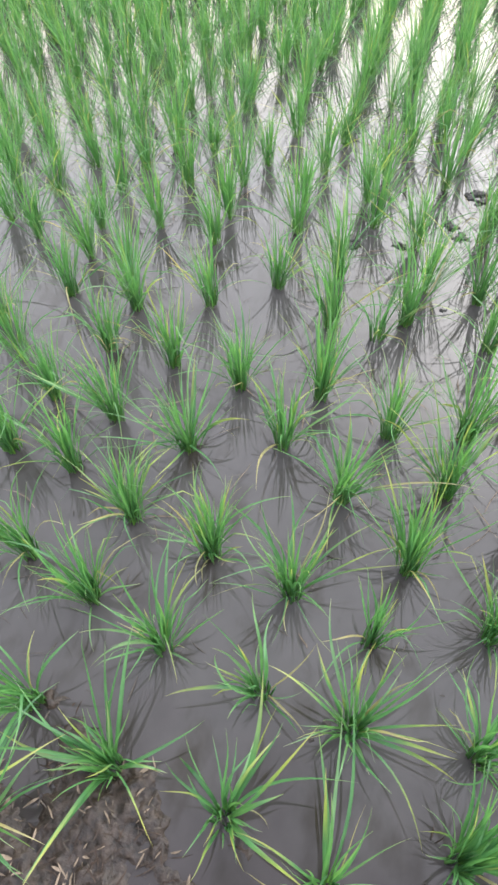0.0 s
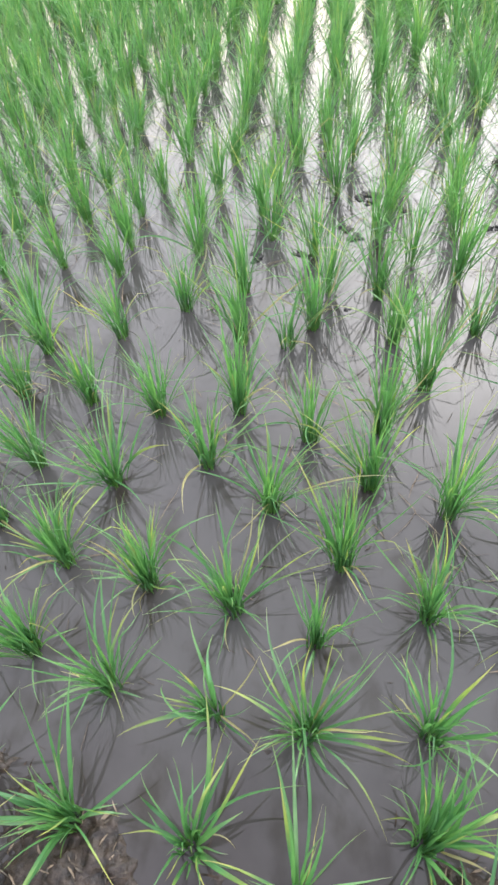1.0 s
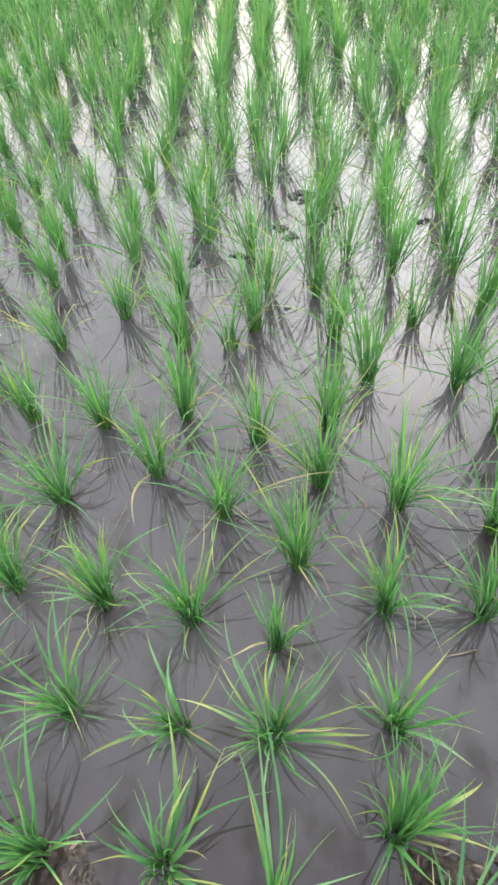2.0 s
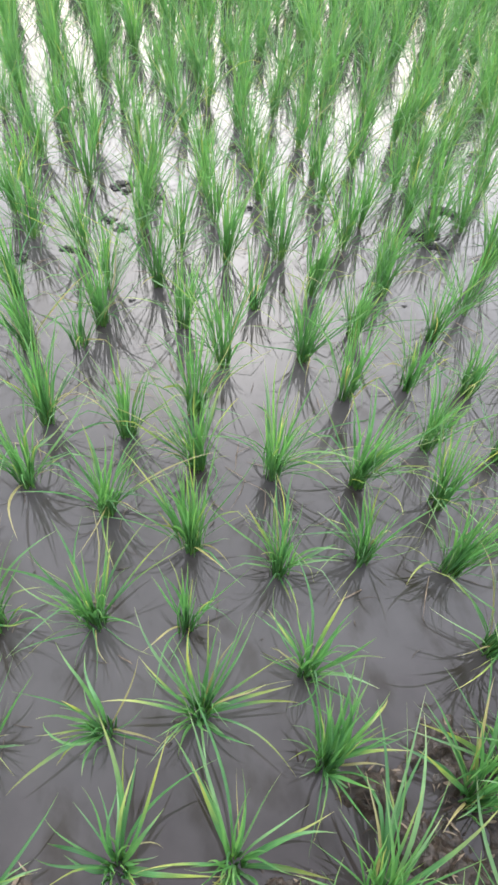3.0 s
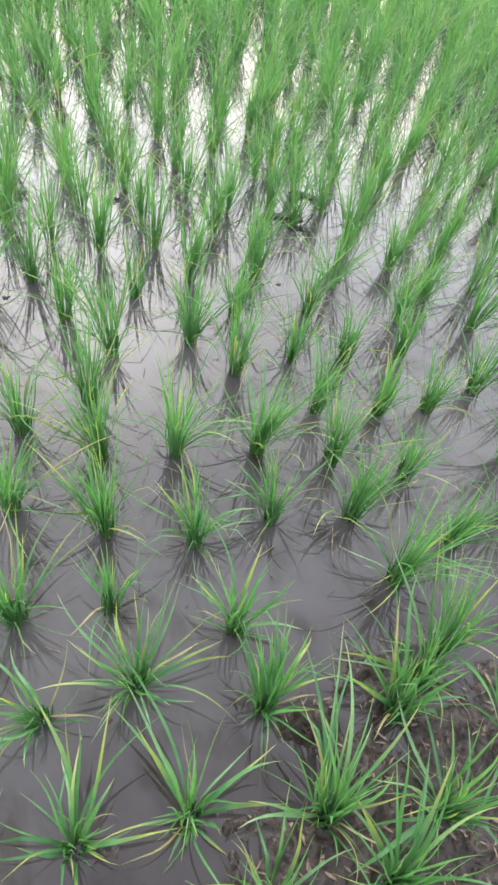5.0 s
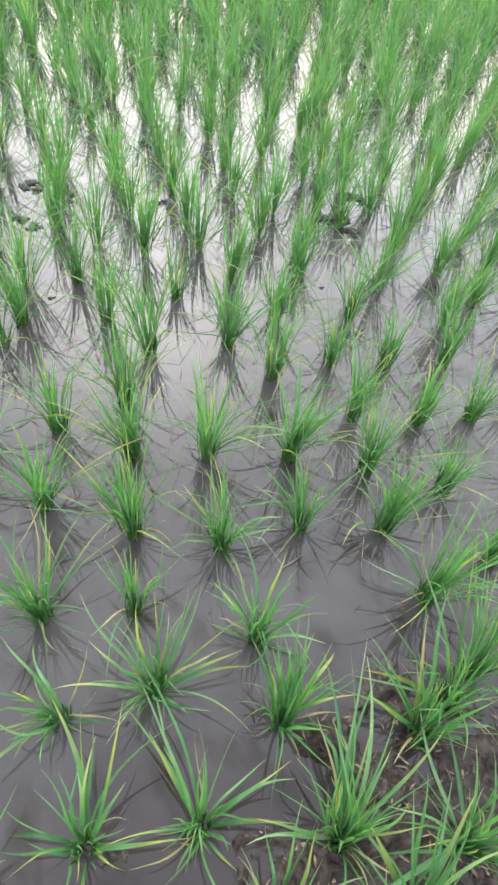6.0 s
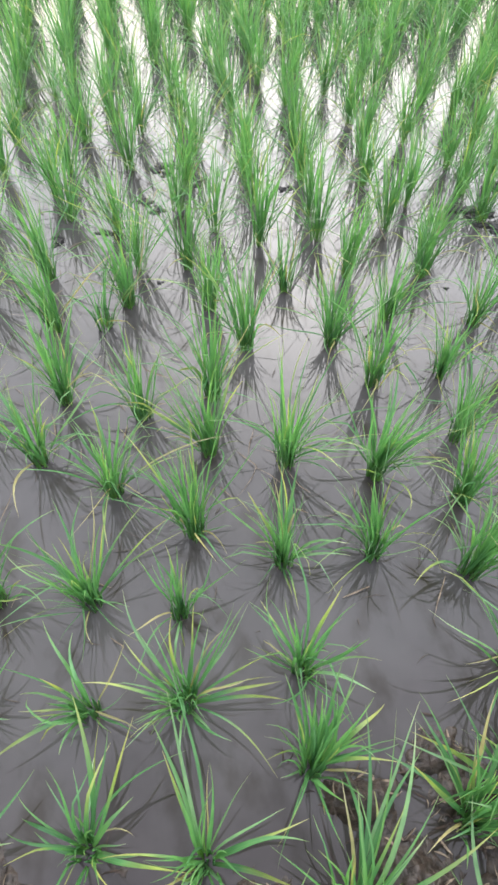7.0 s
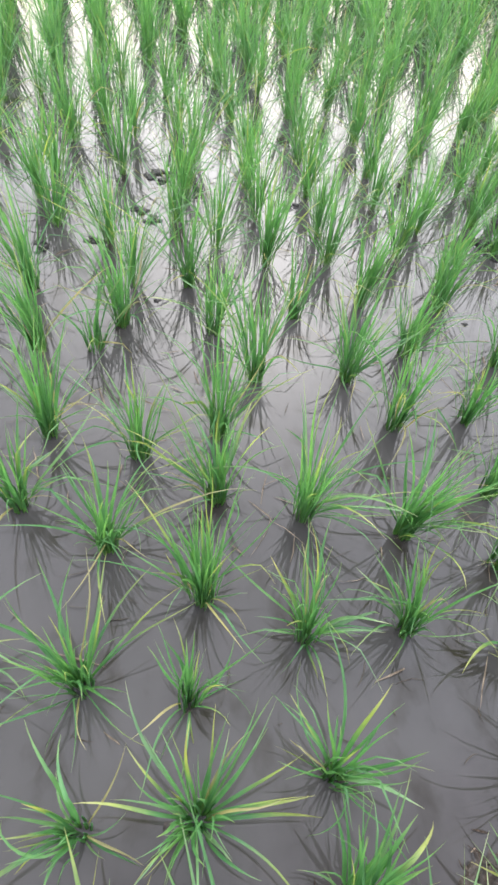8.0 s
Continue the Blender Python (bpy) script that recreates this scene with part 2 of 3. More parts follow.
def bund_height(x, y):
    """Height of the earth above the water: a bank where the camera stands, and small heaps of soil by the nearest plants."""
    edge = 0.465 - 0.27 * np.clip(x - 0.06, 0, 0.45) + 0.07 * step(x, 0.8, 1.1) - 0.15 * step(x, 1.5, 2.2)
    edge = edge + 0.03 * np.sin(9 * x + 1) + 0.02 * np.sin(23 * x) + 0.03 * np.sin(17 * y + 31 * x)
    h = -0.040 + 0.052 * np.clip((edge - y + 0.07) / 0.18, 0, 1) + 0.15 * np.clip((edge - 0.26 - y) / 0.5, 0, 1)
    for cx, cy, r, top in (
            (0.71, 0.53, 0.06, 0.040), (0.80, 0.465, 0.055, 0.046), (0.835, 0.45, 0.04, 0.046), (0.885, 0.45, 0.04, 0.048), (1.0, 0.50, 0.10, 0.035), (1.06, 0.44, 0.12, 0.037), (0.14, 0.46, 0.09, 0.044),
            (0.435, 0.64, 0.05, 0.038), (0.50, 0.69, 0.05, 0.036), (-0.03, 0.54, 0.09, 0.040), (0.88, 0.33, 0.06, 0.036), (0.36, 0.44, 0.06, 0.043), (0.58, 0.37, 0.05, 0.036), (-0.12, 0.58, 0.04, 0.040)):
        h = h + 0.86 * top * np.exp(-((x - cx) ** 2 + (y - cy) ** 2) / (r * r))
    return h


def earth(x, y):
    """The bank's surface with its lumps and crumbs."""
    rough = noise.fractal(Vector((x * 14, y * 14, 0)), 0.9, 2.0, 5)
    lumps = noise.fractal(Vector((x * 34, y * 34, 7)), 0.8, 2.0, 3)
    fine = noise.noise(Vector((x * 70, y * 70, 3)))
    return bund_height(x, y) + 0.011 * rough + 0.012 * min(max(lumps, -0.4), 1) + 0.004 * fine


def make_bund():
    xs = np.concatenate([np.linspace(-16, -0.65, 70), np.linspace(-0.6, 1.7, 400), np.linspace(1.75, 18, 70)])
    ys = np.concatenate([np.linspace(-2.6, -0.05, 50), np.linspace(0.0, 0.85, 150)])
    gx, gy = np.meshgrid(xs, ys, indexing="ij")
    z = np.array([[earth(x, y) for y in ys] for x in xs]) - 0.24 * step(-gy, 1.5, 2.4)
    verts = np.stack([gx, gy, z], -1).reshape(-1, 3)
    i, j = np.meshgrid(np.arange(len(xs) - 1), np.arange(len(ys) - 1), indexing="ij")
    a = (i * len(ys) + j).ravel()
    ob = mesh_object("bund", verts, np.stack([a, a + len(ys), a + len(ys) + 1, a + 1], -1), SOIL)
    tagged(ob, "bank of dark wet soil at the edge of the paddy", "soil bank", kind="structure")


def make_sheets():
    ring = [(-3000, -3000), (3000, -3000), (3000, 3000), (-3000, 3000)]
    ground = mesh_object("ground", [(x, y, -0.10) for x, y in ring], [(0, 1, 2, 3)], FAR_LAND, smooth=False)
    tagged(ground, "flat green farmland reaching the horizon", "ground", kind="structure")
    water = mesh_object("water", [(-60, -1.0, 0), (90, -1.0, 0), (90, 120, 0), (-60, 120, 0)], [(0, 1, 2, 3)], WATER, smooth=False)
    tagged(water, "still shallow muddy water flooding the paddy", "water", kind="structure")


make_sheets()
make_bund()


# ---- rice ----
HILLS = []
LABEL = "green hill of transplanted rice standing in muddy water"
LEAF_KINDS = {"g": (GREEN_LEAF, ""), "y": (YELLOW_LEAF, "yellowing leaf"), "p": (PALE_LEAF, "pale green leaf"), "d": (DRY_LEAF, "dry straw-coloured leaf")}


def tube(points, radii, sides=6):
    """A thin tapering tube along points, closed at its end."""
    verts, faces = [], []
    for p, r in zip(points, radii):
        for k in range(sides):
            a = 2 * math.pi * k / sides
            verts.append((p[0] + r * math.cos(a), p[1] + r * math.sin(a), p[2]))
    for n in range(len(points) - 1):
        for k in range(sides):
            q = (k + 1) % sides
            faces.append((n * sides + k, n * sides + q, (n + 1) * sides + q, (n + 1) * sides + k))
    faces.append(tuple((len(points) - 1) * sides + k for k in range(sides)))
    return verts, faces


def hill(x, y, leaves=(), fill=0, height=0.0, spread=0.0, tilt=(0.0, 0.0), core=0, label=LABEL):
    """One hill of rice. Near the bank every leaf is a part of its own; leaves are given as azimuth (clockwise from +y), lean at the
    foot and bend to the tip in degrees, length in metres and kind, fill more are grown at random, and core is the number of fine
    upright blades in the middle of the hill, too close to tell apart. Farther off all the leaves are joined."""
    rng = np.random.default_rng(1000 + len(HILLS))
    far = math.hypot(x - 0.3, y - 0.3)
    height = height or (rng.uniform(0.27, 0.33) if x > 1.3 and y < 2 else rng.uniform(0.28, 0.35) if x < 0.1 else rng.uniform(0.34, 0.40))
    spread = spread or rng.uniform(0.85, 1.15)
    core = core or int(rng.integers(24, 36) if far < 2.0 else rng.integers(18, 30))
    fill = fill or (22 if far < 2.0 else 34)
    plant = new("rice_plant")
    plant.location = (x, y, 0)
    tagged(plant, label, "rice plant", "hills of rice in the paddy")
    HILLS.append((x, y))
    tilt = (tilt[0] + rng.normal(0, 0.06), tilt[1] + rng.normal(0, 0.06))
    inner = tuft(rng, core, 0.95 * height, 0.6 * spread, tilt, 0.026)
    inner[5][:] *= 0.8
    shape = tuft(rng, fill, height, spread, tilt)
    order = np.argsort(-shape[2] - 0.3 * rng.random(fill))
    shape = tuple(a[order] for a in shape)
    if y < 0.8:
        shape[5][:] *= 1.15
        shape[4][:] = np.maximum(shape[4], 0.55 * height)
    v, f, uv = blades(rng, *inner, segments=6 if far > 1.2 else 8)
    tagged(mesh_object("inner_leaves", v, f, GREEN_FIELD, plant, uvs=uv), kind="stuff")
    # long thin leaves that droop out sideways over the water, and a few limp ones at the foot
    for n in range(int(rng.integers(2, 5)) if y < 0.6 else int(rng.integers(5, 9)) if far < 2.2 else int(rng.integers(6, 10)) if far < 3.6 else int(rng.integers(3, 6))):
        a, limp = rng.uniform(0, 6.28), n < 2
        l = rng.uniform(0.10, 0.2) if limp else rng.uniform(0.6, 1.0) * height
        lean, bend = (rng.uniform(0.3, 0.9), rng.uniform(0.8, 1.5)) if limp else (rng.uniform(0.35, 0.85), rng.uniform(0.35, 1.15))
        v, f, uv = blades(rng, np.array([[0.018 * math.sin(a), 0.018 * math.cos(a), rng.uniform(0.0, 0.04)]]), np.array([a]), np.array([lean]), np.array([bend]), np.array([l]), np.array([rng.uniform(0.003, 0.0056)]), rng.normal(0, 0.7, 1), segments=9, power=1.3, kinked=0.35)
        c = rng.random()
        mat, what = LEAF_KINDS["d" if limp and n else "g" if c < 0.5 else "p" if c < 0.72 else "y" if c < 0.9 else "d"]
        mesh_object("leaf", v, f, mat, plant, what, uvs=uv)
    if far > 2.0:
        cut = max(2, fill // 11)
        v, f, uv = blades(rng, *(a[cut:] for a in shape), segments=6)
        tagged(mesh_object("leaves", v, f, GREEN_FIELD, plant, uvs=uv), kind="stuff")
        v, f, uv = blades(rng, *(a[:cut] for a in shape), segments=6)
        tagged(mesh_object("yellow_leaves", v, f, YELLOW_LEAF, plant, "yellowing leaves", uvs=uv), kind="stuff")
        return plant
    for n in range(fill):
        v, f, uv = blades(rng, *(a[n:n + 1] for a in shape), segments=9)
        c = rng.random()
        mat, what = LEAF_KINDS["g" if c < 0.72 or n > fill // 3 else "y" if c < 0.86 else "p" if c < 0.94 else "d"]
        mesh_object("leaf", v, f, mat, plant, what, uvs=uv)
    for azimuth, lean, bend, length, kind in leaves:
        a = radians(azimuth)
        foot = 0.016 * math.sqrt(rng.random())
        base = np.array([[foot * math.sin(a), foot * math.cos(a), -0.012]])
        width = rng.uniform(0.0046, 0.0100) * (1.2 if y < 0.55 else 0.95) * (0.75 if kind == "d" else 1.0) * (0.6 if length < 0.16 else 1.0)
        v, f, uv = blades(rng, base, np.array([a]), np.array([radians(lean)]), np.array([radians(bend)]), np.array([length]), np.array([width]), rng.normal(0, 0.35, 1), segments=12, power=1.5)
        mat, what = LEAF_KINDS[kind]
        mesh_object("leaf", v, f, mat, plant, what, uvs=uv)
    for n in range(15):
        a, lean, r, top = rng.uniform(0, 6.28), abs(rng.normal(0.10, 0.08)) * spread, 0.021 * math.sqrt(rng.random()), rng.uniform(0.05, 0.1)
        way = np.array([math.sin(a), math.cos(a), 0])
        points = [way * (r + math.tan(lean) * (z + 0.015)) + (0, 0, z) for z in np.linspace(-0.015, top, 5)]
        verts, faces = tube(points, (0.0026, 0.0026, 0.0024, 0.0019, 0.0008))
        uvs = [(0.2, 0.25 * k / (len(verts) - 1)) for k in range(len(verts))]
        mesh_object("stem", verts, faces, GREEN_LEAF, plant, uvs=uvs)
    return plant


hill(-0.137, 0.333, [(-35, 20, 25, 0.30, "g"), (-62, 38, 30, 0.24, "g"), (20, 16, 30, 0.24, "y"), (55, 35, 40, 0.26, "g"), (80, 30, 60, 0.22, "g"), (110, 38, 50, 0.20, "g"), (35, 42, 45, 0.18, "p"), (10, 12, 15, 0.34, "g"), (-12, 10, 22, 0.36, "g"), (28, 18, 30, 0.36, "y"), (48, 24, 35, 0.34, "g")], fill=30, height=0.30, spread=1.3, label="spreading broad-leaved hill of rice on the muddy bank")
hill(1.239, 0.201, fill=40, height=0.32, spread=1.4)
hill(0.592, 0.212, [(5, 22, 25, 0.22, "y"), (20, 30, 30, 0.24, "g"), (38, 34, 30, 0.25, "g"), (52, 28, 30, 0.26, "y"), (70, 40, 35, 0.22, "p"), (-25, 30, 40, 0.22, "g"), (-50, 40, 45, 0.20, "g"), (60, 20, 20, 0.24, "g")], fill=26, height=0.26, spread=1.0, label="broad-leaved hill of rice on the muddy bank")
hill(0.830, 0.123, [(15, 30, 25, 0.30, "g"), (30, 36, 25, 0.30, "g"), (48, 38, 28, 0.30, "g"), (62, 44, 30, 0.28, "p"), (0, 34, 30, 0.24, "y"), (-20, 32, 40, 0.24, "g"), (40, 26, 20, 0.32, "g"), (75, 40, 40, 0.24, "g")], fill=34, height=0.30, spread=1.1, label="broad-leaved hill of rice on the muddy bank")
hill(1.002, 0.169, [(-8, 60, 29, 0.29, "p"), (22, 62, 29, 0.25, "g"), (-50, 32, 52, 0.26, "p"), (-43, 34, 52, 0.13, "d"), (-36, 4, 29, 0.26, "g"), (13, 23, 29, 0.26, "g"), (-45, 30, 52, 0.25, "g"), (-78, 48, 74, 0.31, "g"), (-68, 48, 52, 0.26, "g"), (-152, 6, 36, 0.10, "g"), (-26, 35, 29, 0.26, "g")], fill=16, core=22, height=0.28, spread=0.9, label="bushy hill of rice on the muddy bank")
hill(0.077, 0.494, [(-88, 45, 30, 0.30, "g"), (-96, 50, 30, 0.32, "g"), (-80, 42, 35, 0.28, "g"), (-103, 55, 30, 0.26, "p"), (-12, 31, 29, 0.29, "g"), (0, 38, 29, 0.33, "g"), (-37, 35, 29, 0.34, "g"), (-32, 37, 29, 0.27, "g"), (-63, 27, 52, 0.20, "y"), (87, 36, 74, 0.16, "p"), (80, 50, 52, 0.23, "g"), (71, 36, 52, 0.13, "g"), (-175, 41, 74, 0.10, "y"), (-164, 36, 74, 0.11, "g"), (-120, 38, 74, 0.15, "p"), (-104, 38, 52, 0.14, "g"), (-91, 24, 52, 0.16, "g"), (19, 7, 29, 0.26, "g"), (-77, 21, 52, 0.18, "g"), (-110, 20, 74, 0.09, "p"), (-170, 42, 42, 0.27, "g"), (-160, 40, 40, 0.30, "y")], fill=9, core=20, height=0.24, spread=0.7, label="spreading broad-leaved hill of rice on the muddy bank")
hill(0.322, 0.470, [(27, 39, 29, 0.32, "g"), (28, 43, 29, 0.27, "y"), (42, 33, 29, 0.36, "g"), (61, 24, 29, 0.36, "y"), (37, 34, 29, 0.26, "g"), (14, 24, 29, 0.26, "y"), (-1, 15, 29, 0.26, "g"), (-13, 15, 29, 0.26, "g"), (8, 19, 52, 0.21, "p"), (69, 15, 52, 0.19, "g"), (-63, 39, 52, 0.19, "g"), (-77, 39, 74, 0.18, "g"), (89, 27, 52, 0.11, "p"), (105, 38, 74, 0.12, "p"), (118, 51, 52, 0.24, "y"), (-86, 33, 74, 0.12, "g"), (-51, 36, 52, 0.21, "g")], fill=7, core=14, height=0.20, spread=0.6, label="sparse broad-leaved hill of rice beside the muddy bank")
hill(0.531, 0.411, [(-3, 61, 29, 0.33, "p"), (9, 58, 29, 0.37, "g"), (-7, 63, 29, 0.29, "g"), (-13, 37, 29, 0.24, "y"), (79, 34, 52, 0.24, "g"), (79, 40, 52, 0.24, "y"), (106, 43, 52, 0.21, "y"), (-64, 44, 52, 0.22, "y"), (146, 17, 74, 0.10, "p"), (35, 21, 29, 0.26, "g"), (-23, 19, 29, 0.26, "g"), (-124, 52, 74, 0.08, "p"), (165, 53, 74, 0.10, "y"), (11, 5, 29, 0.26, "g")], fill=7, core=16, height=0.26, spread=0.45, label="hill of tall upright rice leaves beside the muddy bank")
hill(0.773, 0.284, [(27, 56, 29, 0.36, "g"), (22, 55, 29, 0.40, "p"), (35, 55, 29, 0.32, "g"), (38, 57, 29, 0.26, "y"), (37, 51, 29, 0.39, "g"), (40, 33, 29, 0.26, "g"), (58, 42, 52, 0.38, "p"), (-57, 34, 52, 0.26, "p"), (105, 29, 52, 0.12, "g"), (155, 41, 74, 0.13, "g"), (-90, 12, 74, 0.05, "y"), (81, 42, 52, 0.34, "g"), (74, 27, 52, 0.23, "p"), (30, 54, 29, 0.37, "g"), (-11, 15, 29, 0.26, "g")], fill=30, height=0.29, spread=0.9, label="dense broad-leaved hill of rice on the muddy bank")
hill(1.033, 0.377, [(-33, 34, 52, 0.20, "y"), (-95, 27, 52, 0.17, "d"), (-10, 44, 29, 0.24, "g"), (9, 15, 29, 0.26, "g"), (33, 46, 29, 0.35, "g"), (-76, 2, 5, 0.26, "g"), (126, 41, 74, 0.20, "g"), (102, 34, 52, 0.20, "g"), (13, 15, 52, 0.21, "y"), (-41, 39, 52, 0.23, "g")], fill=16, core=22, height=0.28, spread=0.9, label="bushy hill of rice on the muddy bank")
hill(1.140, 0.405, [(3, 32, 52, 0.36, "p"), (27, 44, 29, 0.37, "g"), (31, 40, 29, 0.44, "y"), (-70, 46, 52, 0.29, "p"), (-62, 51, 52, 0.24, "y"), (-22, 35, 52, 0.20, "y"), (54, 39, 29, 0.30, "g"), (40, 13, 29, 0.26, "g"), (-26, 15, 29, 0.26, "g"), (-110, 49, 74, 0.17, "y"), (-79, 42, 52, 0.21, "g"), (106, 27, 52, 0.14, "g"), (155, 35, 52, 0.13, "g")], fill=16, core=22, height=0.28, spread=0.9, label="bushy hill of rice on the muddy bank")
hill(1.236, 0.441)
hill(-0.143, 0.561)
hill(0.092, 0.750, [(-10, 46, 29, 0.38, "g"), (-40, 46, 29, 0.31, "g"), (4, 24, 29, 0.26, "y"), (15, 19, 29, 0.26, "y"), (-12, 50, 29, 0.28, "g"), (45, 31, 52, 0.22, "g"), (50, 24, 52, 0.13, "g"), (-64, 29, 29, 0.26, "g"), (-82, 44, 52, 0.22, "p"), (-74, 14, 52, 0.17, "p"), (-104, 50, 74, 0.20, "p"), (125, 41, 74, 0.10, "p"), (88, 19, 74, 0.07, "d"), (-170, 51, 74, 0.08, "p"), (23, 18, 29, 0.19, "g"), (-16, 21, 29, 0.26, "g")], fill=9, core=20, height=0.28, spread=0.7)
hill(0.334, 0.710, [(-48, 25, 52, 0.26, "g"), (-54, 21, 52, 0.20, "p"), (-18, 25, 29, 0.26, "g"), (-83, 41, 52, 0.16, "y"), (-77, 25, 52, 0.14, "y"), (-97, 46, 74, 0.23, "y"), (-103, 47, 74, 0.15, "y"), (147, 48, 74, 0.06, "p"), (-61, 11, 52, 0.16, "g"), (9, 10, 29, 0.26, "g"), (-66, 5, 52, 0.11, "p")], fill=6, core=10, height=0.17, spread=0.8, tilt=(-0.12, 0.0), label="small sparse hill of rice with leaves low over the water")
hill(0.533, 0.689, [(23, 20, 29, 0.26, "g"), (51, 37, 52, 0.26, "g"), (58, 36, 52, 0.28, "p"), (63, 20, 52, 0.18, "g"), (82, 47, 74, 0.24, "y"), (103, 52, 74, 0.24, "y"), (127, 53, 74, 0.28, "y"), (155, 46, 74, 0.09, "p"), (-22, 16, 29, 0.26, "g"), (-36, 14, 29, 0.26, "g"), (-3, 15, 29, 0.26, "y"), (-57, 30, 52, 0.21, "y"), (-71, 42, 52, 0.26, "y"), (-68, 38, 52, 0.19, "p"), (-35, 35, 52, 0.30, "p"), (50, 47, 29, 0.26, "g"), (71, 26, 29, 0.26, "g"), (85, 31, 52, 0.25, "y"), (27, 23, 29, 0.26, "g"), (103, 51, 52, 0.23, "y"), (142, 39, 74, 0.09, "p")], fill=14, core=28, height=0.24, spread=0.8, label="wide bushy hill of rice with yellowing leaf tips")
hill(0.763, 0.520, [(-17, 19, 29, 0.26, "g"), (5, 9, 29, 0.26, "g"), (24, 19, 29, 0.29, "g"), (58, 7, 29, 0.26, "g"), (82, 36, 52, 0.26, "y"), (90, 32, 52, 0.22, "y"), (92, 28, 52, 0.21, "g"), (172, 52, 74, 0.09, "y"), (163, 52, 74, 0.09, "p"), (-88, 24, 74, 0.08, "p"), (87, 20, 52, 0.18, "g"), (-1, 24, 29, 0.26, "g"), (39, 17, 29, 0.26, "g"), (-30, 33, 52, 0.13, "p")], fill=12, core=30, height=0.27, spread=0.7, tilt=(0.16, 0.1), label="dense green hill of rice beside a small heap of mud")
hill(0.790, 0.704, [(-28, 4, 14, 0.26, "g"), (22, 43, 29, 0.33, "g"), (69, 4, 29, 0.26, "g"), (86, 9, 52, 0.19, "g"), (97, 35, 52, 0.21, "p"), (-23, 28, 52, 0.21, "y"), (-58, 38, 52, 0.14, "y"), (124, 40, 74, 0.19, "p"), (-55, 20, 52, 0.13, "p"), (42, 18, 29, 0.26, "y"), (-20, 10, 29, 0.26, "g"), (116, 33, 52, 0.14, "g")], fill=8, core=16, height=0.27, spread=0.55, label="sparse hill of rice with one tall upright leaf")
hill(1.249, 0.638, [(-92, 1, 2, 0.26, "g"), (-21, 4, 29, 0.26, "g"), (78, 31, 29, 0.32, "g"), (72, 9, 29, 0.26, "g"), (-10, 14, 29, 0.26, "y"), (98, 43, 52, 0.26, "g"), (157, 2, 52, 0.13, "y"), (-61, 21, 29, 0.26, "g")])
hill(1.480, 0.658)
hill(-0.335, 0.884)
hill(-0.125, 0.814, [(-5, 49, 29, 0.27, "g"), (-1, 9, 29, 0.26, "g"), (11, 2, 14, 0.26, "g"), (54, 21, 52, 0.16, "y"), (76, 29, 52, 0.18, "p"), (-68, 4, 36, 0.12, "p"), (46, 14, 29, 0.26, "g"), (161, 55, 74, 0.14, "p")])
hill(0.345, 0.950, [(65, 39, 52, 0.31, "y"), (73, 43, 52, 0.31, "y"), (23, 44, 29, 0.28, "g"), (32, 45, 29, 0.29, "g"), (-53, 4, 20, 0.26, "g"), (2, 3, 20, 0.26, "g"), (105, 32, 74, 0.12, "p"), (-65, 24, 74, 0.11, "y"), (-33, 45, 29, 0.30, "g"), (-11, 45, 29, 0.28, "g"), (-54, 41, 29, 0.26, "g"), (-23, 45, 29, 0.28, "g")], fill=20, core=26, height=0.30, spread=1.0)
hill(0.548, 0.884, [(-2, 2, 14, 0.26, "g"), (68, 43, 52, 0.24, "g"), (-17, 21, 52, 0.21, "g"), (16, 2, 25, 0.12, "y"), (-4, 17, 29, 0.19, "g"), (23, 4, 29, 0.19, "g"), (-149, 46, 74, 0.14, "p"), (-178, 31, 74, 0.12, "y"), (-57, 4, 29, 0.26, "g")], fill=8, core=12, height=0.25, spread=0.45, label="thin hill of few upright rice leaves in muddy water")
hill(0.813, 0.971, [(12, 39, 29, 0.27, "g"), (27, 37, 29, 0.28, "g"), (-25, 19, 52, 0.22, "y"), (-2, 43, 29, 0.26, "y"), (-54, 38, 52, 0.14, "g"), (103, 18, 52, 0.23, "p"), (177, 47, 74, 0.15, "y"), (-169, 53, 74, 0.10, "y"), (102, 44, 52, 0.20, "p"), (110, 40, 74, 0.19, "p"), (-32, 9, 29, 0.26, "g"), (10, 10, 29, 0.26, "g"), (51, 5, 20, 0.26, "g")], fill=12, core=20, height=0.30, spread=0.95, label="thin sparse hill of rice with pale drooping leaves")
hill(1.035, 0.945, [(-60, 13, 29, 0.26, "g"), (-6, 13, 29, 0.26, "g"), (29, 19, 29, 0.26, "y"), (78, 16, 52, 0.15, "y"), (-40, 19, 29, 0.26, "g"), (-172, 2, 5, 0.26, "g"), (-15, 4, 20, 0.26, "g"), (-42, 34, 52, 0.20, "p")], fill=16, core=24, height=0.29, spread=0.95)
hill(1.253, 0.852, [(-38, 17, 52, 0.24, "p"), (-11, 2, 29, 0.26, "g"), (96, 2, 29, 0.26, "g"), (82, 32, 29, 0.29, "g"), (-70, 42, 52, 0.23, "y"), (108, 52, 52, 0.24, "y"), (-42, 17, 52, 0.18, "p"), (38, 2, 5, 0.26, "g"), (-39, 3, 29, 0.26, "g"), (69, 14, 29, 0.32, "g")], fill=20, core=28, height=0.34, spread=0.7, tilt=(0.2, 0.0), label="green hill of rice leaning over the muddy water")
hill(1.504, 0.906)
hill(-0.561, 1.182)
hill(-0.354, 1.170)
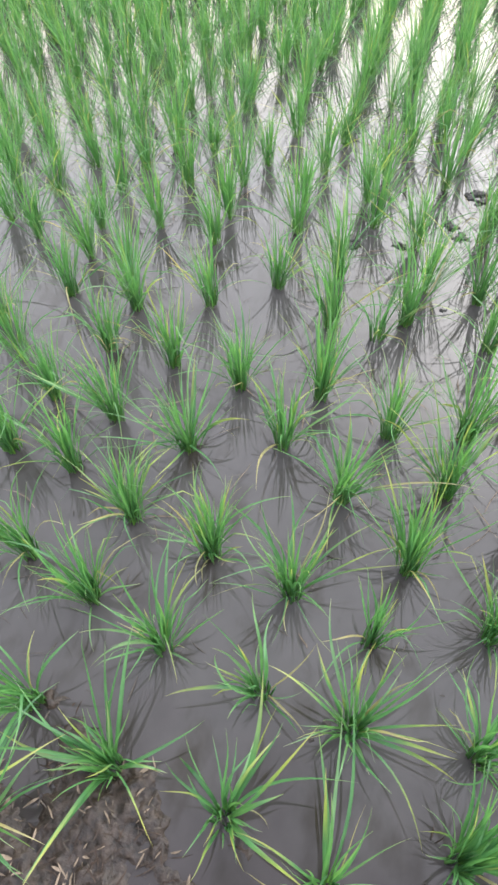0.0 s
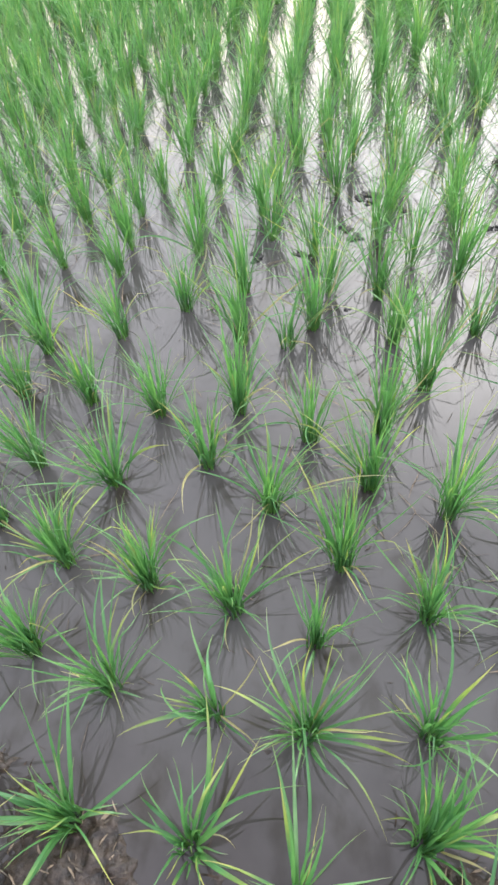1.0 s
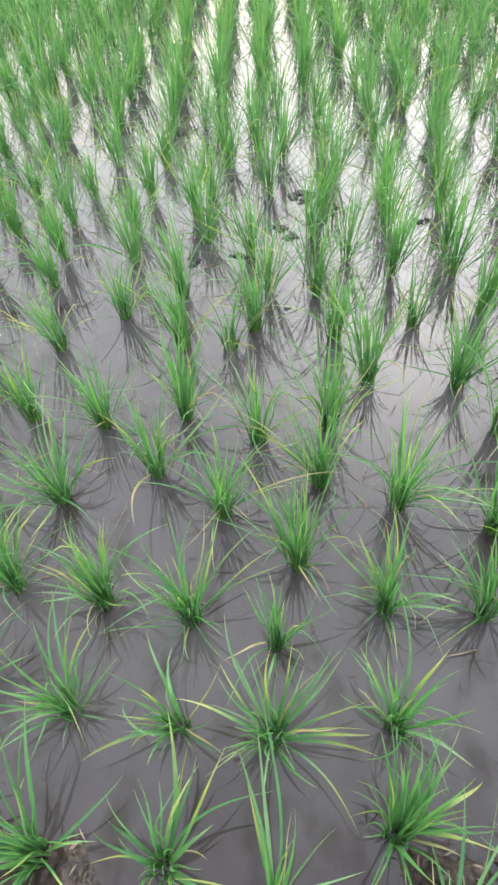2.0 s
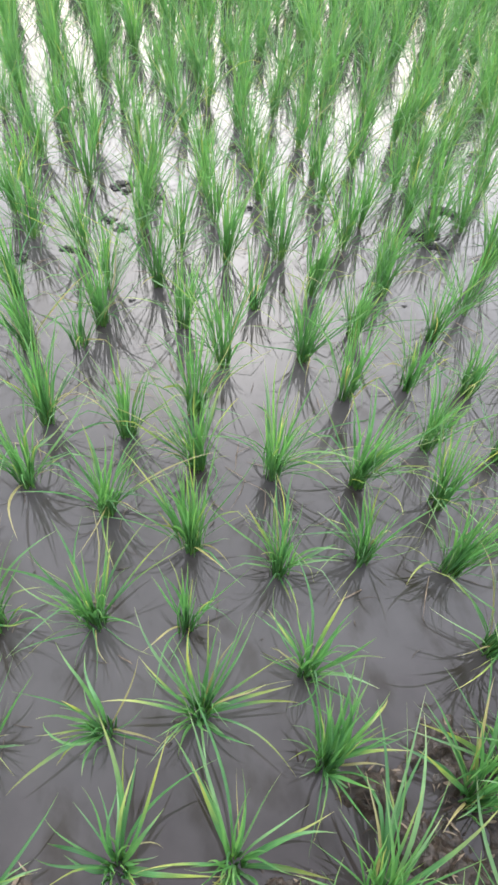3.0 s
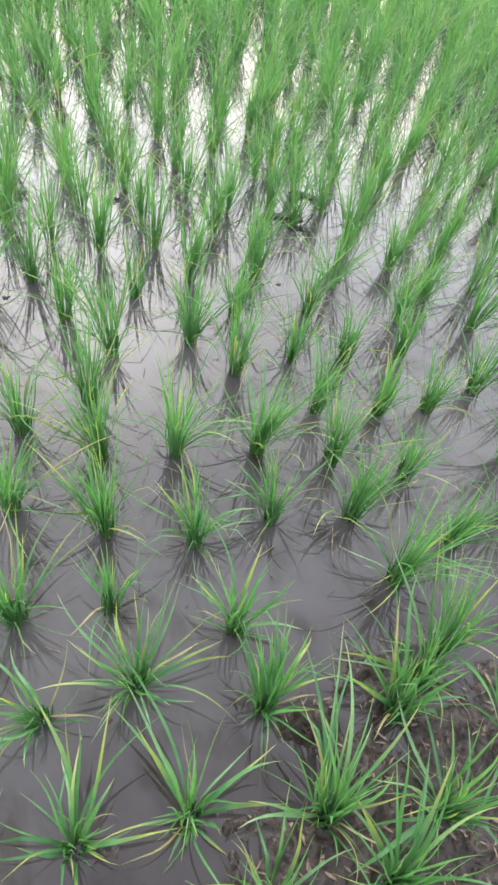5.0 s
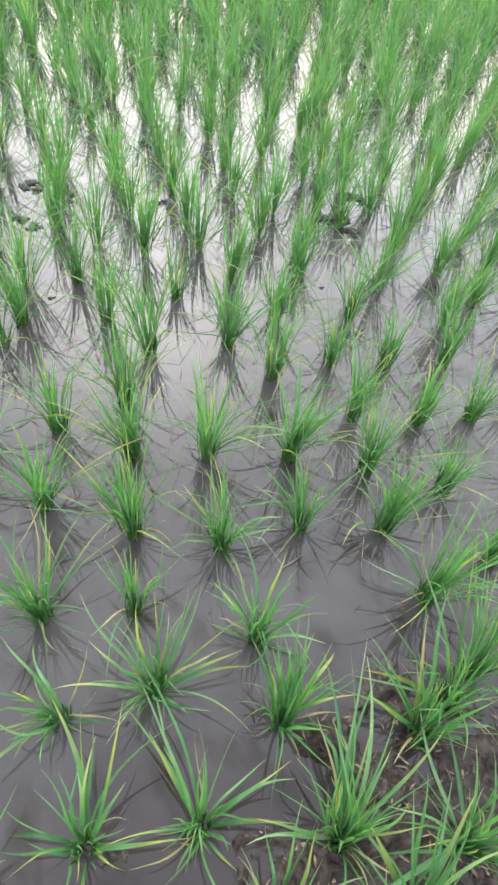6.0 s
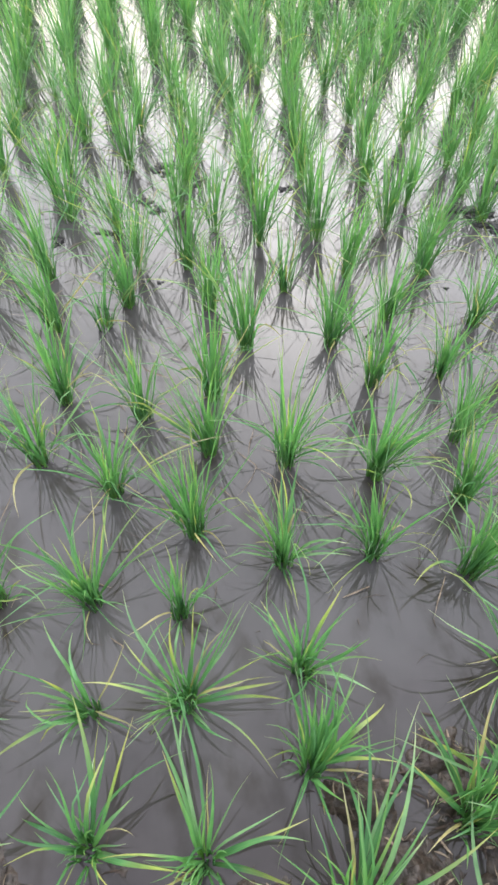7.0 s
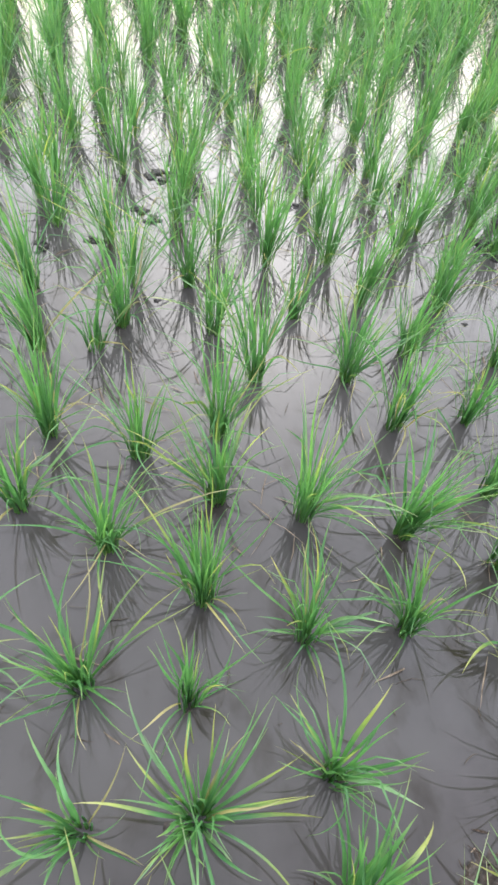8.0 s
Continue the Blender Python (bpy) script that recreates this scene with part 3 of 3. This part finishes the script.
hill(-0.117, 1.055, [(10, 25, 29, 0.26, "y"), (12, 9, 29, 0.26, "y"), (48, 14, 52, 0.20, "y"), (-24, 36, 29, 0.30, "g"), (-46, 37, 29, 0.28, "g"), (-58, 32, 29, 0.26, "g"), (-77, 27, 52, 0.17, "p"), (-85, 31, 52, 0.19, "y"), (-90, 44, 52, 0.17, "y"), (-61, 4, 20, 0.26, "g"), (-10, 22, 29, 0.26, "g"), (81, 30, 52, 0.12, "p")])
hill(0.122, 1.006, [(-13, 11, 29, 0.26, "g"), (-46, 19, 52, 0.26, "p"), (27, 24, 29, 0.26, "g"), (56, 28, 52, 0.18, "y"), (11, 7, 29, 0.26, "g"), (24, 13, 29, 0.26, "y"), (-73, 3, 20, 0.26, "g"), (-99, 43, 52, 0.19, "p"), (44, 4, 29, 0.26, "y"), (61, 7, 29, 0.26, "g"), (71, 15, 29, 0.26, "g"), (-27, 5, 29, 0.26, "g"), (-63, 12, 52, 0.16, "y")], fill=26, core=30, height=0.28, spread=0.85, label="compact yellow-green hill of rice standing in muddy water")
hill(0.608, 1.090, [(65, 5, 20, 0.26, "g"), (54, 15, 29, 0.26, "g"), (91, 30, 52, 0.21, "y"), (-60, 17, 52, 0.19, "y"), (-3, 9, 29, 0.26, "g"), (109, 32, 52, 0.12, "p"), (56, 2, 7, 0.26, "g"), (-119, 6, 29, 0.26, "g"), (12, 24, 29, 0.26, "g"), (31, 27, 29, 0.26, "g")], fill=22, core=34, height=0.36, spread=0.8, label="tall dense green hill of rice standing in muddy water")
hill(1.122, 1.175, [(-18, 24, 29, 0.26, "g"), (34, 30, 29, 0.34, "g"), (-41, 38, 52, 0.32, "y"), (-38, 37, 52, 0.22, "y"), (19, 16, 29, 0.26, "g"), (3, 15, 29, 0.26, "g"), (61, 9, 29, 0.31, "g"), (-24, 32, 52, 0.19, "p"), (27, 31, 29, 0.33, "g"), (65, 34, 52, 0.34, "g")], fill=26, core=44, height=0.38, spread=0.95, label="tall dense green hill of rice standing in muddy water")
hill(1.321, 1.053)
hill(1.592, 1.156)
hill(1.770, 1.105)
hill(2.011, 1.113)
hill(-0.534, 1.410)
hill(-0.308, 1.368)
hill(-0.049, 1.315, [(-56, 3, 14, 0.26, "g"), (-74, 17, 52, 0.21, "p"), (-8, 33, 29, 0.29, "y"), (73, 29, 52, 0.21, "p"), (60, 30, 52, 0.25, "y"), (-30, 22, 29, 0.29, "g"), (-12, 30, 29, 0.35, "p"), (-144, 29, 74, 0.13, "y"), (2, 35, 29, 0.29, "g"), (11, 38, 29, 0.28, "g")])
hill(0.217, 1.399, [(-21, 31, 29, 0.29, "g"), (33, 3, 29, 0.26, "y"), (-81, 15, 52, 0.14, "p"), (102, 7, 29, 0.26, "y"), (30, 2, 14, 0.26, "g"), (171, 4, 14, 0.26, "g"), (82, 9, 29, 0.24, "g"), (-20, 32, 29, 0.28, "g"), (93, 32, 52, 0.16, "y")], fill=20, core=26, height=0.32, spread=1.0)
hill(0.416, 1.253, [(-1, 36, 29, 0.29, "y"), (75, 43, 52, 0.22, "y"), (-20, 19, 29, 0.26, "g"), (16, 4, 29, 0.26, "g"), (59, 36, 52, 0.21, "g"), (24, 15, 29, 0.26, "g"), (-24, 38, 29, 0.27, "g"), (9, 37, 29, 0.26, "g")], fill=22, core=28, height=0.34, spread=1.0)
hill(0.684, 1.344, [(30, 34, 29, 0.28, "y"), (38, 34, 29, 0.32, "p"), (-56, 39, 52, 0.31, "y"), (-10, 24, 29, 0.26, "g"), (82, 21, 52, 0.15, "p"), (106, 32, 52, 0.12, "y"), (9, 32, 29, 0.30, "g"), (27, 25, 29, 0.26, "g")])
hill(0.891, 1.263, [(9, 31, 29, 0.36, "p"), (5, 34, 29, 0.30, "g"), (46, 38, 52, 0.32, "y"), (61, 9, 52, 0.19, "g"), (16, 30, 29, 0.38, "g"), (-3, 34, 29, 0.32, "g"), (22, 30, 29, 0.36, "g"), (-40, 30, 52, 0.15, "p")], fill=24, core=40, height=0.38, spread=0.75, label="tall dense green hill of rice standing in muddy water")
hill(1.394, 1.251, [(-43, 9, 29, 0.26, "y"), (143, 2, 6, 0.17, "p"), (171, 2, 10, 0.29, "g"), (-17, 8, 29, 0.26, "g"), (-7, 2, 20, 0.26, "g"), (-80, 16, 29, 0.26, "g")])
hill(1.645, 1.434)
hill(1.858, 1.367)
hill(2.265, 1.393)
hill(-0.899, 1.704)
hill(-0.458, 1.662)
hill(-0.218, 1.643, [(-2, 28, 29, 0.27, "y"), (-106, 3, 14, 0.26, "g"), (-11, 27, 29, 0.26, "g"), (-39, 2, 5, 0.26, "g"), (43, 10, 29, 0.26, "g"), (-147, 8, 29, 0.26, "g")])
hill(0.025, 1.598, [(-31, 16, 29, 0.26, "g"), (-8, 28, 29, 0.28, "g"), (48, 13, 29, 0.26, "y"), (73, 37, 52, 0.18, "y"), (-110, 33, 74, 0.10, "y"), (58, 38, 52, 0.22, "p"), (7, 29, 29, 0.30, "g"), (-87, 8, 29, 0.24, "g")])
hill(0.285, 1.617, [(-26, 27, 29, 0.31, "g"), (-57, 16, 52, 0.23, "y"), (-147, 2, 2, 0.19, "y"), (17, 31, 29, 0.26, "g"), (63, 11, 29, 0.26, "g"), (-42, 4, 29, 0.26, "g"), (24, 5, 29, 0.26, "g")], fill=20, core=30, height=0.36, spread=0.85)
hill(0.511, 1.510, [(-70, 3, 29, 0.26, "g"), (15, 4, 14, 0.26, "g"), (36, 25, 29, 0.21, "y"), (-18, 16, 29, 0.29, "p"), (69, 12, 29, 0.26, "g"), (24, 11, 29, 0.26, "g"), (-86, 4, 36, 0.14, "p")], fill=18, core=20, height=0.34, spread=0.9)
hill(0.727, 1.549, [(3, 23, 29, 0.26, "g"), (59, 2, 14, 0.26, "y"), (-73, 9, 52, 0.23, "y"), (74, 9, 29, 0.26, "g"), (-81, 4, 20, 0.26, "g"), (123, 4, 20, 0.26, "g")])
hill(1.225, 1.507)
hill(1.450, 1.499)
hill(2.202, 1.617)
hill(-0.729, 1.911)
hill(-0.452, 1.890, [(92, 15, 52, 0.21, "y"), (-41, 20, 29, 0.30, "g"), (-17, 22, 29, 0.26, "g"), (32, 2, 20, 0.19, "p"), (-38, 2, 10, 0.26, "g"), (33, 18, 29, 0.26, "g")])
hill(-0.199, 1.977)
hill(0.255, 1.954)
hill(0.420, 1.933, fill=12, core=7, height=0.27, spread=1.4, label="tiny sparse yellowish hill of rice in muddy water")
hill(0.784, 1.968)
hill(0.868, 1.744)
hill(1.150, 1.708, [(-57, 19, 29, 0.26, "g"), (-17, 15, 29, 0.26, "g"), (138, 5, 20, 0.26, "g"), (-55, 2, 7, 0.26, "g"), (-93, 12, 29, 0.26, "g")])
hill(1.373, 1.791)
hill(1.654, 1.708)
hill(2.194, 1.855)
hill(-1.049, 2.227)
hill(-0.815, 2.361)
hill(-0.765, 2.147)
hill(0.017, 2.139)
hill(0.227, 2.253)
hill(0.506, 2.038)
hill(1.069, 2.016, fill=16, core=14, height=0.28, spread=0.8)
hill(1.310, 2.044)
hill(2.105, 2.059)
hill(-1.454, 2.712)
hill(-1.116, 2.552)
hill(-0.838, 2.650)
hill(-0.574, 2.428)
hill(-0.310, 2.368)
hill(-0.303, 2.556)
hill(0.742, 2.217)
hill(1.034, 2.314)
hill(1.267, 2.289)
hill(1.555, 2.322)
hill(-0.815, 2.885)
hill(-0.564, 2.776)
hill(-0.018, 2.765)
hill(0.489, 2.507)
hill(0.754, 2.621)
hill(1.064, 2.617)
hill(1.282, 2.480)
hill(2.134, 2.583)
hill(2.653, 2.507)
hill(-1.266, 3.164)
hill(-0.544, 3.078)
hill(-0.261, 3.060)
hill(0.024, 3.030)
hill(0.248, 2.824)
hill(0.822, 2.870)
hill(1.315, 2.758)
hill(1.579, 2.658)
hill(2.398, 2.602)
hill(2.969, 2.692)
hill(3.185, 2.583)
hill(0.312, 3.028)
hill(0.576, 3.002)
hill(0.893, 3.090)
hill(1.641, 2.913)
hill(1.892, 3.005)
hill(2.184, 2.883)
hill(3.247, 2.914)
hill(-0.187, 3.381)
hill(0.066, 3.339)
hill(0.391, 3.302)
hill(0.657, 3.340)
hill(1.688, 3.247)
hill(-0.547, 3.793)
hill(1.130, 3.498)
hill(1.429, 3.522)
hill(1.665, 3.601)
hill(2.370, 3.338)
hill(0.856, 3.792)
hill(1.341, 3.802)
hill(2.649, 3.638)
hill(1.580, 1.993)
hill(2.250, 3.237)



# ---- the field beyond ----
def lattice():
    """Planting places on the rows that run on from the nearer hills, out to where the field closes up."""
    rng = np.random.default_rng(5)
    places = []
    near = np.array(HILLS)
    for row in range(-30, 115):
        x0, phase = 0.572 + 0.268 * (row - 2), rng.uniform(0, 0.25)
        for n in range(-4, 115):
            y = 0.25 * n + phase + rng.normal(0, 0.035)
            x = x0 + rng.normal(0, 0.032 if x0 < 1.7 else 0.06)
            if y < 0.5 and x < 1.5 or y < 0.25:
                continue
            if -0.5 < x < 1.65 and y < 2.08:
                continue
            turn, far = math.atan2(x - 0.3, y - 0.3), math.hypot(x - 0.3, y - 0.3)
            if not -0.75 < turn < 1.45 and far > 7 or far > 26:
                continue
            if np.min(np.hypot(near[:, 0] - x, near[:, 1] - y)) < 0.18:
                continue
            places.append((far, x, y))
    return sorted(places)


PLACES = lattice()
VARIANTS = []
for v in range(20):
    rng = np.random.default_rng(300 + v)
    plant = new("rice_plant")
    plant.location = (PLACES[v][1], PLACES[v][2], 0)
    tagged(plant, LABEL, "rice plant", "hills of rice in the paddy")
    shape = tuft(rng, 52, rng.uniform(0.31, 0.40), rng.uniform(0.85, 1.3))
    shape[5][:] *= 0.84
    wisps = tuft(rng, 12, 0.36, 2.2)
    wisps[5][:] *= 0.6
    shape = tuple(np.concatenate(pair) for pair in zip(shape, wisps))
    for name, sel, mat in (("leaves", slice(2, None), GREEN_FIELD), ("yellow_leaves", slice(0, 2), YELLOW_LEAF)):
        vv, ff, uv = blades(rng, *(a[sel] for a in shape), segments=6)
        tagged(mesh_object(name, vv, ff, mat, plant, "yellowing leaves" if mat is YELLOW_LEAF else "", uvs=uv), kind="stuff")
    VARIANTS.append(plant)
rng = np.random.default_rng(77)
SINGLE = 190
for n, (far, x, y) in enumerate(PLACES[20:SINGLE]):
    copy_thing(VARIANTS[n % 20], pose(x, y, 0, rng.normal(0, 4), rng.normal(0, 4), 0) @ pose(0, 0, 0, 0, 0, rng.uniform(0, 360)))


def field(name, places, count, segments, label):
    """The hills too far off to count, as one sheet of leaves."""
    rng = np.random.default_rng(len(places))
    shapes = []
    for far, x, y in places:
        # the rows on the open side of the field are slimmer, with water showing between them
        lush = min(max((x - 0.9) / 1.2, 0.0), 1.0)
        base, *rest = tuft(rng, count, rng.uniform(0.32, 0.40) + (0.01 + 0.05 * lush) * min(max(far - 4, 0), 2), rng.uniform(0.75, 1.05) + 0.45 * lush, rng.normal(0, 0.05 + 0.06 * lush, 2))
        shapes.append((base + (x, y, 0), *rest))
    v, f, uv = blades(rng, *(np.concatenate(a) for a in zip(*shapes)), segments=segments, across=2)
    tagged(mesh_object(name, v, f, GREEN_FIELD, uvs=uv), label, "rice field", kind="stuff")


field("rice_field", [p for p in PLACES[SINGLE:] if p[0] < 9], 58, 5, "rows of green rice running on across the flooded paddy")
field("distant_rice", [p for p in PLACES[SINGLE:] if p[0] >= 9], 26, 4, "dense distant green rice")


# ---- mud, litter ----
def clod(x, y, size, flat=0.45, seed=0):
    """A lump of wet mud that stands out of the water."""
    bm = bmesh.new()
    bmesh.ops.create_icosphere(bm, subdivisions=3, radius=1.0)
    for v in bm.verts:
        d = v.co.normalized()
        r = 1 + 1.0 * noise.fractal(d * 1.8 + Vector((seed * 7.1, 0, 0)), 0.8, 2.0, 5) + 0.3 * noise.noise(d * 6 + Vector((seed, 3, 1)))
        v.co = d * r * size
        v.co.z *= flat
    me = bpy.data.meshes.new("mud_clod")
    bm.to_mesh(me)
    bm.free()
    me.polygons.foreach_set("use_smooth", [True] * len(me.polygons))
    me.materials.append(CLOD)
    ob = new("mud_clod", me)
    ob.matrix_basis = pose(x, y, 0.0, 0, 0, seed * 77.0)
    return tagged(ob, "dark wet clod of mud above the water", "mud clod", "clods of mud in the water")


for n, (x, y, size) in enumerate((
        (0.722, 2.995, 0.030), (0.690, 2.955, 0.022), (0.740, 2.935, 0.026), (0.765, 2.965, 0.014), (0.627, 2.698, 0.026), (0.600, 2.720, 0.014), (0.655, 2.620, 0.024), (0.672, 2.645, 0.016), (0.258, 2.478, 0.024), (0.245, 2.505, 0.016),
        (0.443, 2.505, 0.020), (0.478, 2.500, 0.014), (0.410, 2.508, 0.013), (0.876, 2.848, 0.018), (0.855, 2.800, 0.014), (1.643, 1.906, 0.008), (1.220, 2.690, 0.020), (1.255, 2.700, 0.016),
        (1.881, 2.399, 0.026), (1.912, 2.388, 0.030), (1.945, 2.370, 0.034), (1.985, 2.342, 0.034), (2.015, 2.325, 0.022), (1.993, 2.245, 0.030), (1.961, 2.263, 0.024), (1.930, 2.275, 0.014),
        (2.095, 2.515, 0.026), (2.130, 2.535, 0.034), (2.165, 2.528, 0.034), (2.195, 2.490, 0.028), (0.622, 2.14, 0.010), (1.62, 2.06, 0.010), (1.58, 1.93, 0.007))):
    clod(x, y, size * 0.85, 0.30, n)
    clod(x + size * 1.3 * math.cos(n * 2.1), y + size * 1.3 * math.sin(n * 2.1), size * 0.5, 0.34, n + 40)


def bits(name, count, where, lengths, mat, label, category, seed, widths=(0.002, 0.005)):
    """Scattered short bits of straw, each a little bent strip."""
    rng = np.random.default_rng(seed)
    spots = np.array([where(rng) for _ in range(count)])
    lean = rng.uniform(1.40, 1.56, count)
    v, f, uv = blades(rng, spots, rng.uniform(0, 6.28, count), lean, rng.uniform(-0.1, 0.15, count), rng.uniform(*lengths, count), rng.uniform(*widths, count), rng.normal(0, 0.4, count), segments=3, sheath=0.0)
    tagged(mesh_object(name, v, f, mat, uvs=uv), label, category, kind="stuff")


def on_bank(rng):
    x, y = rng.uniform(-0.4, 1.4), rng.uniform(0.0, 0.6)
    while earth(x, y) < -0.004:
        x, y = rng.uniform(-0.4, 1.4), rng.uniform(0.0, 0.6)
    return x, y, max(earth(x, y), 0.0) + 0.005


STRAW = make_soil("old straw", (0.10, 0.075, 0.05), (0.27, 0.21, 0.15))
TWIG = make_soil("brown rotting stalk", (0.012, 0.008, 0.006), (0.05, 0.032, 0.021))
SODDEN_AND_REFLECTED = make_soil("dark straw and reflected blades", (0.03, 0.025, 0.02), (0.09, 0.07, 0.05), 0.5)
bits("straw_litter", 330, on_bank, (0.010, 0.036), STRAW, "short bits of old straw lying on the wet bank", "straw", 21, (0.0025, 0.006))
# part straw litter, part blade reflections put in as dark strips
bits("straw_and_reflections", 420, lambda r: (r.uniform(-0.7, 2.3), r.uniform(0.6, 3.3), 0.002), (0.012, 0.09), SODDEN_AND_REFLECTED, "thin dark strips on the water, sodden straw and painted-in reflections of blades", "straw", 22, (0.0015, 0.0035))
bits("rotting_stalks", 900, on_bank, (0.010, 0.05), TWIG, "tangled brown rotting stalks lying on the wet bank", "dead stalks", 25)
bits("leaf_litter", 500, on_bank, (0.006, 0.025), SODDEN_AND_REFLECTED, "crumbs of dark rotting litter on the wet bank", "litter", 23)
bits("dead_leaves", 230, lambda r: (r.uniform(-0.7, 2.3), r.uniform(0.8, 3.0), 0.003), (0.04, 0.14), STRAW, "thin dead tan leaves lying on the water between the hills", "dead leaves", 24)
bits("stubble", 70, on_bank, (0.018, 0.032), STRAW, "pale cut pieces of straw lying on the wet bank", "straw", 26, (0.006, 0.010))
